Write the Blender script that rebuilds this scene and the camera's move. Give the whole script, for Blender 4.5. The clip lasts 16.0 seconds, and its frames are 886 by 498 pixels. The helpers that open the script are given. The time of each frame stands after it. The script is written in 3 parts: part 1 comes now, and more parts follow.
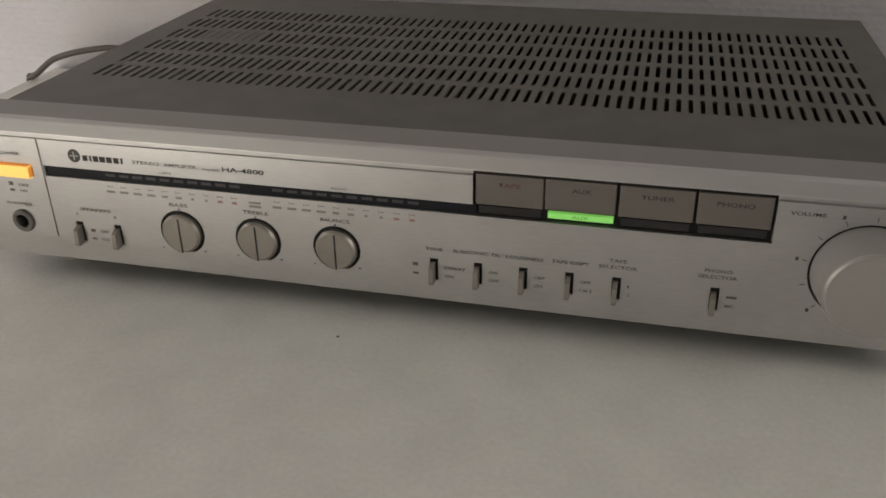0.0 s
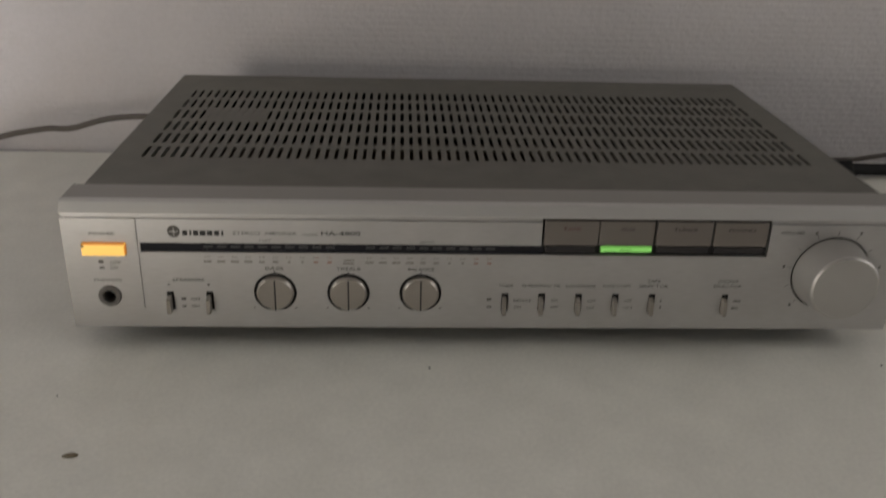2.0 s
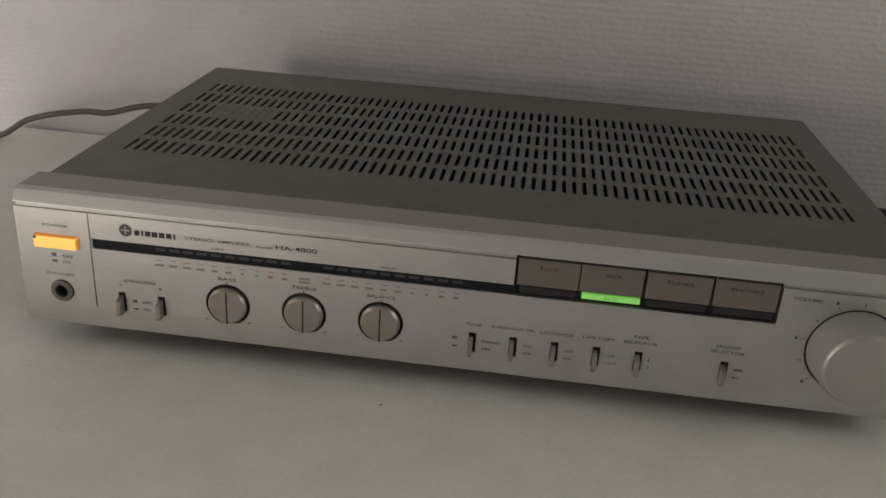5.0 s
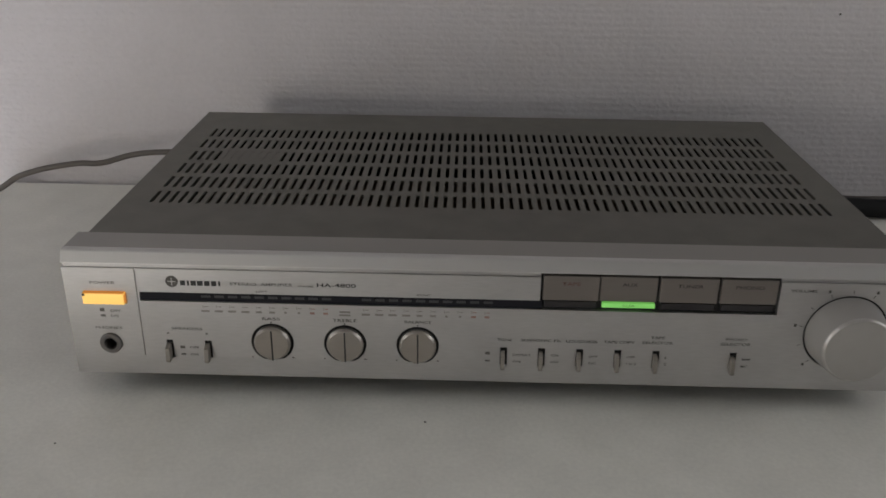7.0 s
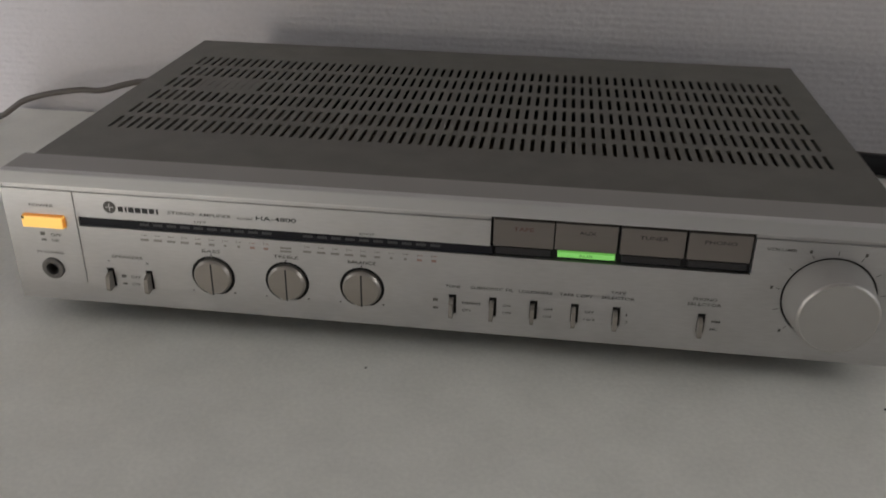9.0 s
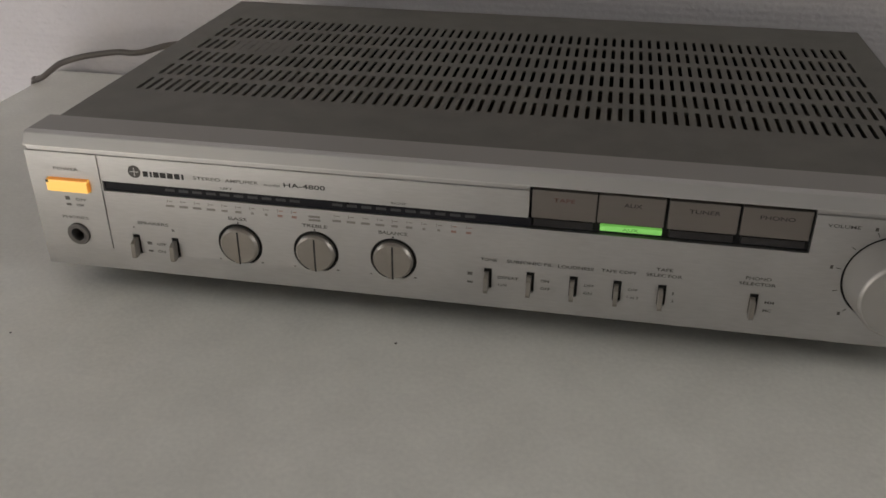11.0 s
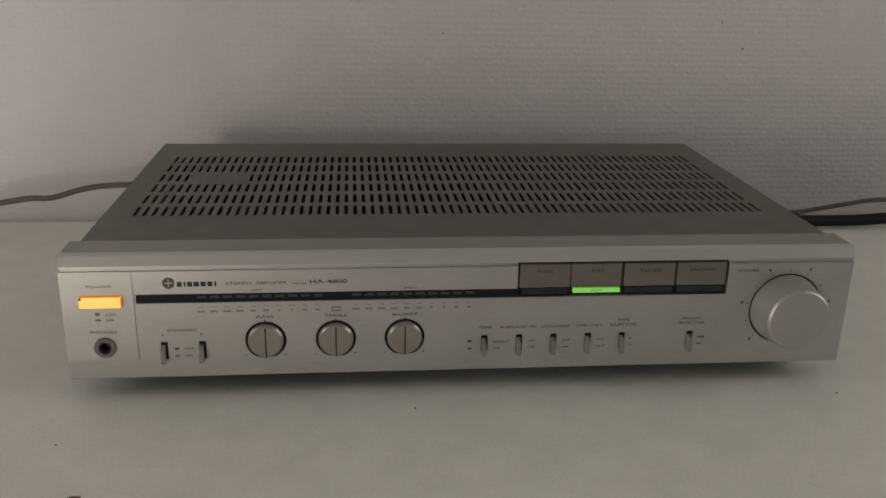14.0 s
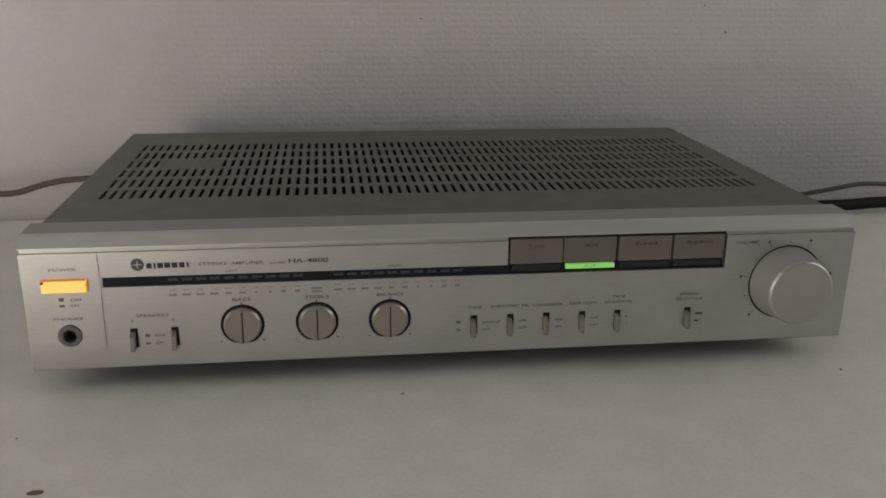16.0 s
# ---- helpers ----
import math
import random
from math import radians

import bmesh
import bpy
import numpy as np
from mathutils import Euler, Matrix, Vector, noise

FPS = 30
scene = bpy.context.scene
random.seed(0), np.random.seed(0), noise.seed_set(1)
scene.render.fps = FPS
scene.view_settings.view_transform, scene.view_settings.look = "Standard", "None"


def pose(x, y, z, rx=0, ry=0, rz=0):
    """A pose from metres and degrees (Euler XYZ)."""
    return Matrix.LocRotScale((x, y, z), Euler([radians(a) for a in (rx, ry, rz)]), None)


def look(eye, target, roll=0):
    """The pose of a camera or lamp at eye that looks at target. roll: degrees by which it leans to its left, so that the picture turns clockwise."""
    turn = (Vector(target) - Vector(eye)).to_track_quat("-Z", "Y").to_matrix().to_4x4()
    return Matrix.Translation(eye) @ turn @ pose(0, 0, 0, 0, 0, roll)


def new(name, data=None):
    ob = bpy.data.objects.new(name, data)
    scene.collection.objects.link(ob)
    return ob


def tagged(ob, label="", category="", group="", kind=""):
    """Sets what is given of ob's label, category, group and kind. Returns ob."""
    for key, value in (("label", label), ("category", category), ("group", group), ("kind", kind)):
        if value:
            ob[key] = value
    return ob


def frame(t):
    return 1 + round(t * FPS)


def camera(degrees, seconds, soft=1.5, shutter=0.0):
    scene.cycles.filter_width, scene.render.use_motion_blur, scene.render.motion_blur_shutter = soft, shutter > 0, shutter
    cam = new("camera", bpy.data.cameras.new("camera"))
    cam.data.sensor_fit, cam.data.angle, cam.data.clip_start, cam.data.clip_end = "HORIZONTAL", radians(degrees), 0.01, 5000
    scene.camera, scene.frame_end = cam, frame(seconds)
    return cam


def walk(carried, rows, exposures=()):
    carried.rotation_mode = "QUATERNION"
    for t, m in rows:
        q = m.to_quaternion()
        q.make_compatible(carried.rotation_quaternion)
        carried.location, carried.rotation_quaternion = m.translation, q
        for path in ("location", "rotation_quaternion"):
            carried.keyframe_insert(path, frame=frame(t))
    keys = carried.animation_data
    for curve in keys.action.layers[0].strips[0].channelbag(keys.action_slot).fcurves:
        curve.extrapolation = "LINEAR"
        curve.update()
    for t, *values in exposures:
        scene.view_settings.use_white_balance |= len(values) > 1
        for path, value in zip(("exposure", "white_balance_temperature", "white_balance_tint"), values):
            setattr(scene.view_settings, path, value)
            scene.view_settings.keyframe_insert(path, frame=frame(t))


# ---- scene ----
cam = camera(52.60, 16.0, soft=1.6, shutter=0.5)
PATH = [
    (0, (0.31215, -0.33186, 0.22042), (0.20518, 0.09683, -0.01361), -0.82),
    (0.5, (0.30589, -0.33576, 0.22099), (0.19669, 0.09154, -0.01459), -0.66),
    (1, (0.28870, -0.34194, 0.22218), (0.18418, 0.08622, -0.01396), -0.13),
    (1.5, (0.22885, -0.36478, 0.23289), (0.18641, 0.07277, -0.00532), 0.53),
    (2, (0.16832, -0.41905, 0.25004), (0.19357, 0.03557, 0.04345), 1.79),
    (2.5, (0.17253, -0.42143, 0.25567), (0.20091, 0.03962, 0.06428), 2.05),
    (3, (0.19367, -0.40414, 0.25456), (0.18777, 0.06020, 0.06921), 4.44),
    (3.5, (0.23281, -0.38176, 0.24859), (0.19425, 0.07581, 0.05072), 6.94),
    (4, (0.24439, -0.37482, 0.24674), (0.19734, 0.08031, 0.04514), 5.87),
    (4.2, (0.24516, -0.37502, 0.24576), (0.20033, 0.07871, 0.04052), 5.16),
    (6.3, (0.22510, -0.36927, 0.25331), (0.18520, 0.08402, 0.04611), 2.80),
    (6.5, (0.21380, -0.37340, 0.25886), (0.18257, 0.08058, 0.05168), 1.76),
    (7, (0.20205, -0.40466, 0.26832), (0.19184, 0.05245, 0.06597), 0.70),
    (7.5, (0.20316, -0.41449, 0.27149), (0.19949, 0.04316, 0.07014), 1.61),
    (8, (0.20448, -0.41281, 0.27143), (0.19595, 0.04306, 0.06622), 1.47),
    (8.5, (0.23332, -0.39172, 0.26227), (0.20983, 0.06023, 0.04968), 1.31),
    (9, (0.26628, -0.37516, 0.25069), (0.21186, 0.06718, 0.02402), 0.95),
    (9.5, (0.27337, -0.35953, 0.24298), (0.19370, 0.07307, 0.00526), 0.26),
    (9.7, (0.27238, -0.35605, 0.24126), (0.18905, 0.07466, 0.00137), 0.18),
    (11.8, (0.26450, -0.35466, 0.24134), (0.19845, 0.07783, -0.00071), 0.70),
    (12, (0.25539, -0.35657, 0.25096), (0.19757, 0.07887, 0.01211), 0.68),
    (12.5, (0.23263, -0.38608, 0.26524), (0.19935, 0.05809, 0.03808), 0.17),
    (13, (0.20969, -0.42618, 0.26953), (0.21871, 0.03220, 0.07001), 0.01),
    (13.5, (0.16810, -0.45165, 0.26367), (0.20881, 0.01352, 0.08489), 1.39),
    (14, (0.15308, -0.45106, 0.24450), (0.20262, 0.01814, 0.07897), 1.32),
    (14.5, (0.15268, -0.44543, 0.21951), (0.20665, 0.02836, 0.06913), 1.10),
    (15, (0.14788, -0.44251, 0.20950), (0.20523, 0.03082, 0.05897), 0.94),
    (15.5, (0.14901, -0.43798, 0.20895), (0.20720, 0.03426, 0.05529), 1.00),
    (16, (0.14953, -0.43423, 0.21544), (0.21298, 0.03660, 0.05957), 0.75),
]
EXPOSURES = [(0, 1.75, 6870, 10), (0.5, 1.65, 6870, 10), (1, 1.63, 6450, 10), (1.5, 1.58, 6760, 10), (2, 1.58, 6820, 10), (2.5, 1.58, 6710, 10), (3, 1.58, 6450, 10), (3.5, 1.58, 6660, 10), (4, 1.58, 6820, 10), (6.5, 1.58, 6710, 10), (7, 1.58, 6400, 10), (7.5, 1.58, 6410, 10), (8, 1.58, 6400, 10), (8.5, 1.58, 6660, 10), (9, 1.58, 6450, 10), (9.5, 1.58, 6500, 10), (12, 1.58, 6710, 10), (12.5, 1.58, 6710, 10), (13, 1.61, 6820, 10), (13.5, 1.61, 6820, 10), (14, 1.62, 6990, 10), (14.5, 1.63, 6450, 10), (15, 1.66, 6760, 10), (15.5, 1.69, 6760, 10), (16, 1.66, 6760, 10)]
walk(cam, [(t, look(eye, target, roll)) for t, eye, target, roll in PATH], EXPOSURES)

# ---------------------------------------------------------------- light
SUN_UP, SUN_TURN = 27, 192
world = bpy.data.worlds.new("world")
scene.world = world
world.use_nodes = True
wn = world.node_tree.nodes
sky = wn.new("ShaderNodeTexSky")
sky.sky_type, sky.sun_disc = "NISHITA", False
sky.sun_elevation, sky.sun_rotation = radians(SUN_UP), radians(SUN_TURN)
wn["Background"].inputs["Strength"].default_value = 0.05
world.node_tree.links.new(sky.outputs[0], wn["Background"].inputs["Color"])

# room: table top at z = 0, back wall at y = 0.33; daylight comes through a low window in the front wall; a high opening
# in each side wall is added for fill light
FLOOR, CEIL, BACK, FRONT, WEST, EAST = -0.75, 1.75, 0.33, -2.0, -2.0, 1.9
FRONT_WIN = (-1.52, -0.72, -0.60, 0.30)       # opening in the front wall: x0, x1, z0, z1
FILL_OPENING = (-0.95, 0.10, 0.30, 1.35)     # added fill-light opening in both side walls: y0, y1, z0, z1


def area_lamp(name, m, sx, sy, watts, colour):
    d = bpy.data.lights.new(name, "AREA")
    d.shape, d.size, d.size_y, d.energy, d.color = "RECTANGLE", sx, sy, watts, colour
    ob = new(name, d)
    ob.matrix_world = m
    return ob


DAY, FILL_COLOUR = (0.94, 0.93, 0.88), (0.97, 0.93, 0.835)
front_mid = ((FRONT_WIN[0] + FRONT_WIN[1]) / 2, FRONT - 0.06, (FRONT_WIN[2] + FRONT_WIN[3]) / 2)
area_lamp("front_daylight", look(front_mid, (front_mid[0], 0, front_mid[2])), FRONT_WIN[1] - FRONT_WIN[0], FRONT_WIN[3] - FRONT_WIN[2], 7.0, DAY)
# Added fill lamps that lift the table and wall ends; no side window is known.
for name, x, watts in (("west_fill", WEST - 0.06, 2.2), ("east_fill", EAST + 0.06, 2.7)):
    mid = (x, (FILL_OPENING[0] + FILL_OPENING[1]) / 2, (FILL_OPENING[2] + FILL_OPENING[3]) / 2)
    area_lamp(name, look(mid, (0, mid[1], mid[2])), FILL_OPENING[1] - FILL_OPENING[0], FILL_OPENING[3] - FILL_OPENING[2], watts, FILL_COLOUR)
sun = bpy.data.lights.new("sun", "SUN")
sun.energy, sun.angle, sun.color = 5.0, radians(0.6), (0.96, 0.97, 1.0)
new("sun", sun).matrix_world = look((-math.sin(radians(12)), -math.cos(radians(12)), math.tan(radians(SUN_UP))), (0, 0, 0))


# ---------------------------------------------------------------- materials
def material(name, base, rough=0.5, metal=0.0, emit=None, power=0.0, var=0.06, scale=60.0, stretch=(1, 1, 1), bump=0.0, bump_scale=None,
             coat=0.0, spots=0.0, spec=0.5, rvar=0.08):
    m = bpy.data.materials.new(name)
    m.use_nodes = True
    nt = m.node_tree
    n, l = nt.nodes, nt.links
    b = n["Principled BSDF"]
    b.inputs["Roughness"].default_value, b.inputs["Metallic"].default_value = rough, metal
    b.inputs["Coat Weight"].default_value = coat
    b.inputs["Specular IOR Level"].default_value = spec
    if emit:
        b.inputs["Emission Color"].default_value, b.inputs["Emission Strength"].default_value = (*emit, 1), power
    co = n.new("ShaderNodeTexCoord")
    mp = n.new("ShaderNodeMapping")
    mp.inputs["Scale"].default_value = stretch
    l.new(co.outputs["Object"], mp.inputs["Vector"])
    fine, wide = n.new("ShaderNodeTexNoise"), n.new("ShaderNodeTexNoise")
    fine.inputs["Scale"].default_value, fine.inputs["Detail"].default_value = scale, 5
    wide.inputs["Scale"].default_value, wide.inputs["Detail"].default_value = scale / 12, 3
    l.new(mp.outputs[0], fine.inputs["Vector"])
    l.new(co.outputs["Object"], wide.inputs["Vector"])
    add = n.new("ShaderNodeMath")
    add.operation = "ADD"
    l.new(fine.outputs["Fac"], add.inputs[0])
    l.new(wide.outputs["Fac"], add.inputs[1])
    ramp = n.new("ShaderNodeMapRange")
    ramp.inputs["From Min"].default_value, ramp.inputs["From Max"].default_value = 0.6, 1.4
    ramp.inputs["To Min"].default_value, ramp.inputs["To Max"].default_value = 1 - var, 1 + var
    l.new(add.outputs[0], ramp.inputs["Value"])
    mul = n.new("ShaderNodeVectorMath")
    mul.operation = "SCALE"
    mul.inputs[0].default_value = base
    l.new(ramp.outputs[0], mul.inputs["Scale"])
    colour = mul.outputs[0]
    if spots:
        sp = n.new("ShaderNodeTexNoise")
        sp.inputs["Scale"].default_value, sp.inputs["Detail"].default_value = 45, 2
        l.new(co.outputs["Object"], sp.inputs["Vector"])
        cut = n.new("ShaderNodeMapRange")
        cut.inputs["From Min"].default_value, cut.inputs["From Max"].default_value = 0.70, 0.78
        cut.inputs["To Max"].default_value = spots
        l.new(sp.outputs["Fac"], cut.inputs["Value"])
        mix = n.new("ShaderNodeMix")
        mix.data_type = "RGBA"
        l.new(cut.outputs[0], mix.inputs["Factor"])
        l.new(colour, mix.inputs["A"])
        mix.inputs["B"].default_value = (*[c * 0.6 for c in base], 1)
        colour = mix.outputs["Result"]
    l.new(colour, b.inputs["Base Color"])
    rr = n.new("ShaderNodeMapRange")
    rr.inputs["To Min"].default_value, rr.inputs["To Max"].default_value = max(0.02, rough - rvar), min(1, rough + rvar)
    l.new(fine.outputs["Fac"], rr.inputs["Value"])
    l.new(rr.outputs[0], b.inputs["Roughness"])
    if bump:
        bp = n.new("ShaderNodeBump")
        bp.inputs["Strength"].default_value, bp.inputs["Distance"].default_value = 1.0, bump
        h = n.new("ShaderNodeTexNoise")
        h.inputs["Scale"].default_value, h.inputs["Detail"].default_value = bump_scale or scale * 4, 4
        l.new(mp.outputs[0], h.inputs["Vector"])
        l.new(h.outputs["Fac"], bp.inputs["Height"])
        l.new(bp.outputs[0], b.inputs["Normal"])
    return m


def wallpaper_material():
    """Painted ribbed wallpaper: fine horizontal threads, broken along their length, and a few coarser lumps."""
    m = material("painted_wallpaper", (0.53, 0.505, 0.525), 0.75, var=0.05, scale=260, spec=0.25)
    nt = m.node_tree
    n, l = nt.nodes, nt.links
    co = n.new("ShaderNodeTexCoord")
    last = None
    for stretch, scale, dist in (((260, 1, 330), 1.0, 0.0007), ((150, 1, 200), 1.0, 0.0005), ((1, 1, 1), 40, 0.0003)):
        mp = n.new("ShaderNodeMapping")
        mp.inputs["Scale"].default_value = stretch
        l.new(co.outputs["Object"], mp.inputs["Vector"])
        t = n.new("ShaderNodeTexNoise")
        t.inputs["Scale"].default_value, t.inputs["Detail"].default_value = scale, 3
        l.new(mp.outputs[0], t.inputs["Vector"])
        bp = n.new("ShaderNodeBump")
        bp.inputs["Distance"].default_value, bp.inputs["Strength"].default_value = dist, 1.0
        l.new(t.outputs["Fac"], bp.inputs["Height"])
        if last:
            l.new(last.outputs[0], bp.inputs["Normal"])
        last = bp
    ribs = n.new("ShaderNodeTexWave")
    ribs.wave_type, ribs.bands_direction = "BANDS", "Z"
    for key, value in (("Scale", 62), ("Distortion", 2.0), ("Detail", 3), ("Detail Scale", 1.6), ("Detail Roughness", 0.6)):
        ribs.inputs[key].default_value = value
    l.new(co.outputs["Object"], ribs.inputs["Vector"])
    bp = n.new("ShaderNodeBump")
    bp.inputs["Distance"].default_value, bp.inputs["Strength"].default_value = 0.00018, 1.0
    l.new(ribs.outputs["Fac"], bp.inputs["Height"])
    l.new(last.outputs[0], bp.inputs["Normal"])
    l.new(bp.outputs[0], n["Principled BSDF"].inputs["Normal"])
    return m


WALLPAPER = wallpaper_material()
# Unseen walls and ceiling, greyed to hold back bounced light.
PLASTER = material("low_bounce_plaster", (0.36, 0.353, 0.344), 0.8, var=0.03, scale=25, bump=0.0006)
WOODFLOOR = material("wood_floor", (0.74, 0.74, 0.75), 0.45, var=0.25, scale=18, stretch=(1, 12, 1), bump=0.0005)
LAMINATE = material("white_laminate", (0.80, 0.785, 0.735), 0.42, var=0.08, scale=420, bump=0.00012, bump_scale=260, spots=0.06, spec=0.4)
TABLE_EDGE = material("laminate_edge", (0.64, 0.62, 0.59), 0.5, var=0.04)
SILVER = material("silver_brushed", (0.52, 0.51, 0.51), 0.40, metal=0.9, var=0.095, scale=420, stretch=(0.35, 1, 2.5), bump=0.00005, bump_scale=900)
# One silver metal in two tones: reflections are put into the colour.
SILVER_TOP_SHADED = material("silver_top_shaded", (0.31, 0.297, 0.28), 0.42, metal=0.6, var=0.05, scale=90, stretch=(0.12, 4, 6), bump=0.00004, bump_scale=300)
SILVER_FRONT_LIT = material("silver_front_lit", (0.60, 0.59, 0.585), 0.40, metal=0.8, rvar=0.02, var=0.02, scale=90, stretch=(0.12, 4, 6), bump=0.00004, bump_scale=300)
COVER_PAINT = material("grey_metallic_paint", (0.130, 0.124, 0.108), 0.46, metal=0.45, var=0.20, scale=700, bump=0.00006, bump_scale=1500)
BUTTON = material("taupe_button", (0.18, 0.16, 0.146), 0.42, metal=0.4, var=0.05, scale=120, stretch=(0.2, 1, 4))
KNOB = material("knob_metal", (0.34, 0.31, 0.283), 0.36, metal=0.7, var=0.06, scale=160, stretch=(1, 1, 3), bump=0.00003)
KNOB_LIGHT = material("volume_knob_metal", (0.36, 0.345, 0.33), 0.62, metal=0.3, var=0.05, scale=160)
KNOB_RIM = material("polished_rim", (0.48, 0.46, 0.45), 0.46, metal=0.9, var=0.02)
LEVER = material("lever_plastic", (0.27, 0.245, 0.22), 0.45, metal=0.25, var=0.06)
BLACK = material("black_plastic", (0.008, 0.008, 0.009), 0.5, spec=0.3, var=0.15)
WINDOW_BLACK = material("smoked_window", (0.008, 0.008, 0.013), 0.30, var=0.1, spec=0.3)
# Near black: the shade inside and under the case is put into this colour.
INSIDE = material("shaded_interior", (0.007, 0.006, 0.006), 0.85, var=0.3)
LED_OFF = material("unlit_segment", (0.06, 0.06, 0.066), 0.4, var=0.1)
LENS_OFF = material("unlit_lens", (0.018, 0.016, 0.018), 0.35, var=0.2)
LED_GREEN = material("lit_green_lens", (0.25, 0.6, 0.2), 0.4, emit=(0.26, 0.80, 0.13), power=0.125, var=0.08, scale=200)
ORANGE = material("lit_amber_button", (0.9, 0.55, 0.18), 0.35, emit=(1.0, 0.60, 0.13), power=0.23, var=0.03)
ORANGE_DEEP = material("amber_button_edge", (0.8, 0.35, 0.08), 0.35, emit=(1.0, 0.33, 0.03), power=0.104, var=0.05)
INK = material("dark_print", (0.025, 0.024, 0.026), 0.6, var=0.1)
INK_SOFT = material("grey_print", (0.085, 0.08, 0.074), 0.6, var=0.1)
INK_MARK = material("pale_print", (0.135, 0.127, 0.12), 0.6, var=0.1)
INK_GREEN = material("green_lens_print", (0.10, 0.22, 0.07), 0.5, emit=(0.16, 0.5, 0.08), power=0.088)
INK_FAINT = material("faint_print", (0.26, 0.24, 0.225), 0.6, var=0.1)
INK_RED = material("red_print", (0.34, 0.20, 0.17), 0.6, var=0.1)
INK_BUTTON = material("button_print", (0.035, 0.03, 0.028), 0.6, var=0.1)
INK_BUTTON_RED = material("red_button_print", (0.12, 0.055, 0.045), 0.6, var=0.1)
RUBBER = material("black_rubber", (0.016, 0.015, 0.016), 0.75, var=0.2, scale=200, bump=0.0001)
CABLE_GREY = material("brown_grey_cable", (0.085, 0.072, 0.066), 0.5, var=0.12, scale=200)
CABLE_BLACK = material("black_cable", (0.006, 0.006, 0.007), 0.6, spec=0.25, var=0.2, scale=200)
CRUMB = material("brown_crumb", (0.17, 0.135, 0.085), 0.8, var=0.4, scale=900)
SPECK = material("dark_speck", (0.10, 0.09, 0.08), 0.8, var=0.2)
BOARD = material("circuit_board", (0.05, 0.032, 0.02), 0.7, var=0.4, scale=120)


# ---------------------------------------------------------------- builders
def mesh_of(bm, name):
    me = bpy.data.meshes.new(name)
    bmesh.ops.recalc_face_normals(bm, faces=bm.faces)
    bm.to_mesh(me)
    bm.free()
    return me


def part(name, bm, mat, parent, label=""):
    """One mesh object under a thing or a part; the bmesh is in world metres."""
    ob = new(name, bm if isinstance(bm, bpy.types.Mesh) else mesh_of(bm, name))
    if not ob.data.materials:
        ob.data.materials.append(mat)
    if parent:
        ob.parent = parent
        ob.matrix_parent_inverse = parent_world(parent).inverted()
    return tagged(ob, label)


def parent_world(ob):
    m = ob.matrix_basis.copy()
    while ob.parent:
        m = ob.parent.matrix_basis @ ob.matrix_parent_inverse @ m
        ob = ob.parent
    return m


def thing(name, place, label, category, group="", kind=""):
    ob = new(name)
    ob.empty_display_size = 0.02
    ob.matrix_basis = pose(*place)
    return tagged(ob, label, category, group, kind)


def box(bm, x0, x1, y0, y1, z0, z1, bevel=0.0, seg=1):
    made = bmesh.ops.create_cube(bm, size=1.0, matrix=Matrix.Translation(((x0 + x1) / 2, (y0 + y1) / 2, (z0 + z1) / 2)) @ Matrix.Diagonal((x1 - x0, y1 - y0, z1 - z0, 1)))
    if bevel:
        vs = set(made["verts"])
        bmesh.ops.bevel(bm, geom=[e for e in bm.edges if e.verts[0] in vs], offset=bevel, segments=seg, profile=0.6, affect="EDGES")
    return bm


def mbox(x0, x1, y0, y1, z0, z1, bevel=0.0, seg=1):
    """A box from millimetres."""
    return box(bmesh.new(), *[v / 1000 for v in (x0, x1, y0, y1, z0, z1)], bevel / 1000, seg)


def extrude_profile(points, x0, x1):
    """A closed outline in y and z (mm) drawn out from x0 to x1 (mm)."""
    bm = bmesh.new()
    ends = [[bm.verts.new((x / 1000, y / 1000, z / 1000)) for y, z in points] for x in (x0, x1)]
    for ring in ends:
        bm.faces.new(ring)
    for a in range(len(points)):
        b = (a + 1) % len(points)
        bm.faces.new((ends[0][a], ends[0][b], ends[1][b], ends[1][a]))
    return bm


def lathe(profile, cx, cz, seg=64, flat=None, bm=None):
    """A turned solid about an axis along y: profile of (radius, y) in mm, closed at both ends; flat: z (mm) below which it is cut off level."""
    bm = bm or bmesh.new()
    rings = []
    for r, y in profile:
        ring = []
        for k in range(seg):
            a = 2 * math.pi * k / seg
            x, z = cx + r * math.cos(a), cz + r * math.sin(a)
            if flat is not None and z < flat:
                z = flat
            ring.append(bm.verts.new((x / 1000, y / 1000, z / 1000)))
        rings.append(ring)
    for a, b in zip(rings, rings[1:]):
        for k in range(seg):
            bm.faces.new((a[k], a[(k + 1) % seg], b[(k + 1) % seg], b[k]))
    bm.faces.new(rings[0])
    bm.faces.new(rings[-1])
    return bm


def smooth(ob, angle=35):
    for p in ob.data.polygons:
        p.use_smooth = True
    bm = bmesh.new()
    bm.from_mesh(ob.data)
    for e in bm.edges:
        e.smooth = len(e.link_faces) == 2 and e.calc_face_angle(0) < radians(angle)
    bm.to_mesh(ob.data)
    bm.free()
    return ob


def carved(bm, cutters, name):
    """The mesh of bm with the solids of the second bmesh taken out."""
    a, b = new("solid", mesh_of(bm, name)), new("cutter", mesh_of(cutters, "cutter"))
    mod = a.modifiers.new("cut", "BOOLEAN")
    mod.operation, mod.object, mod.solver, mod.use_self = "DIFFERENCE", b, "EXACT", True
    bpy.context.view_layer.update()
    me = bpy.data.meshes.new_from_object(a.evaluated_get(bpy.context.evaluated_depsgraph_get()))
    me.name = name
    for ob in (a, b):
        bpy.data.objects.remove(ob)
    return me


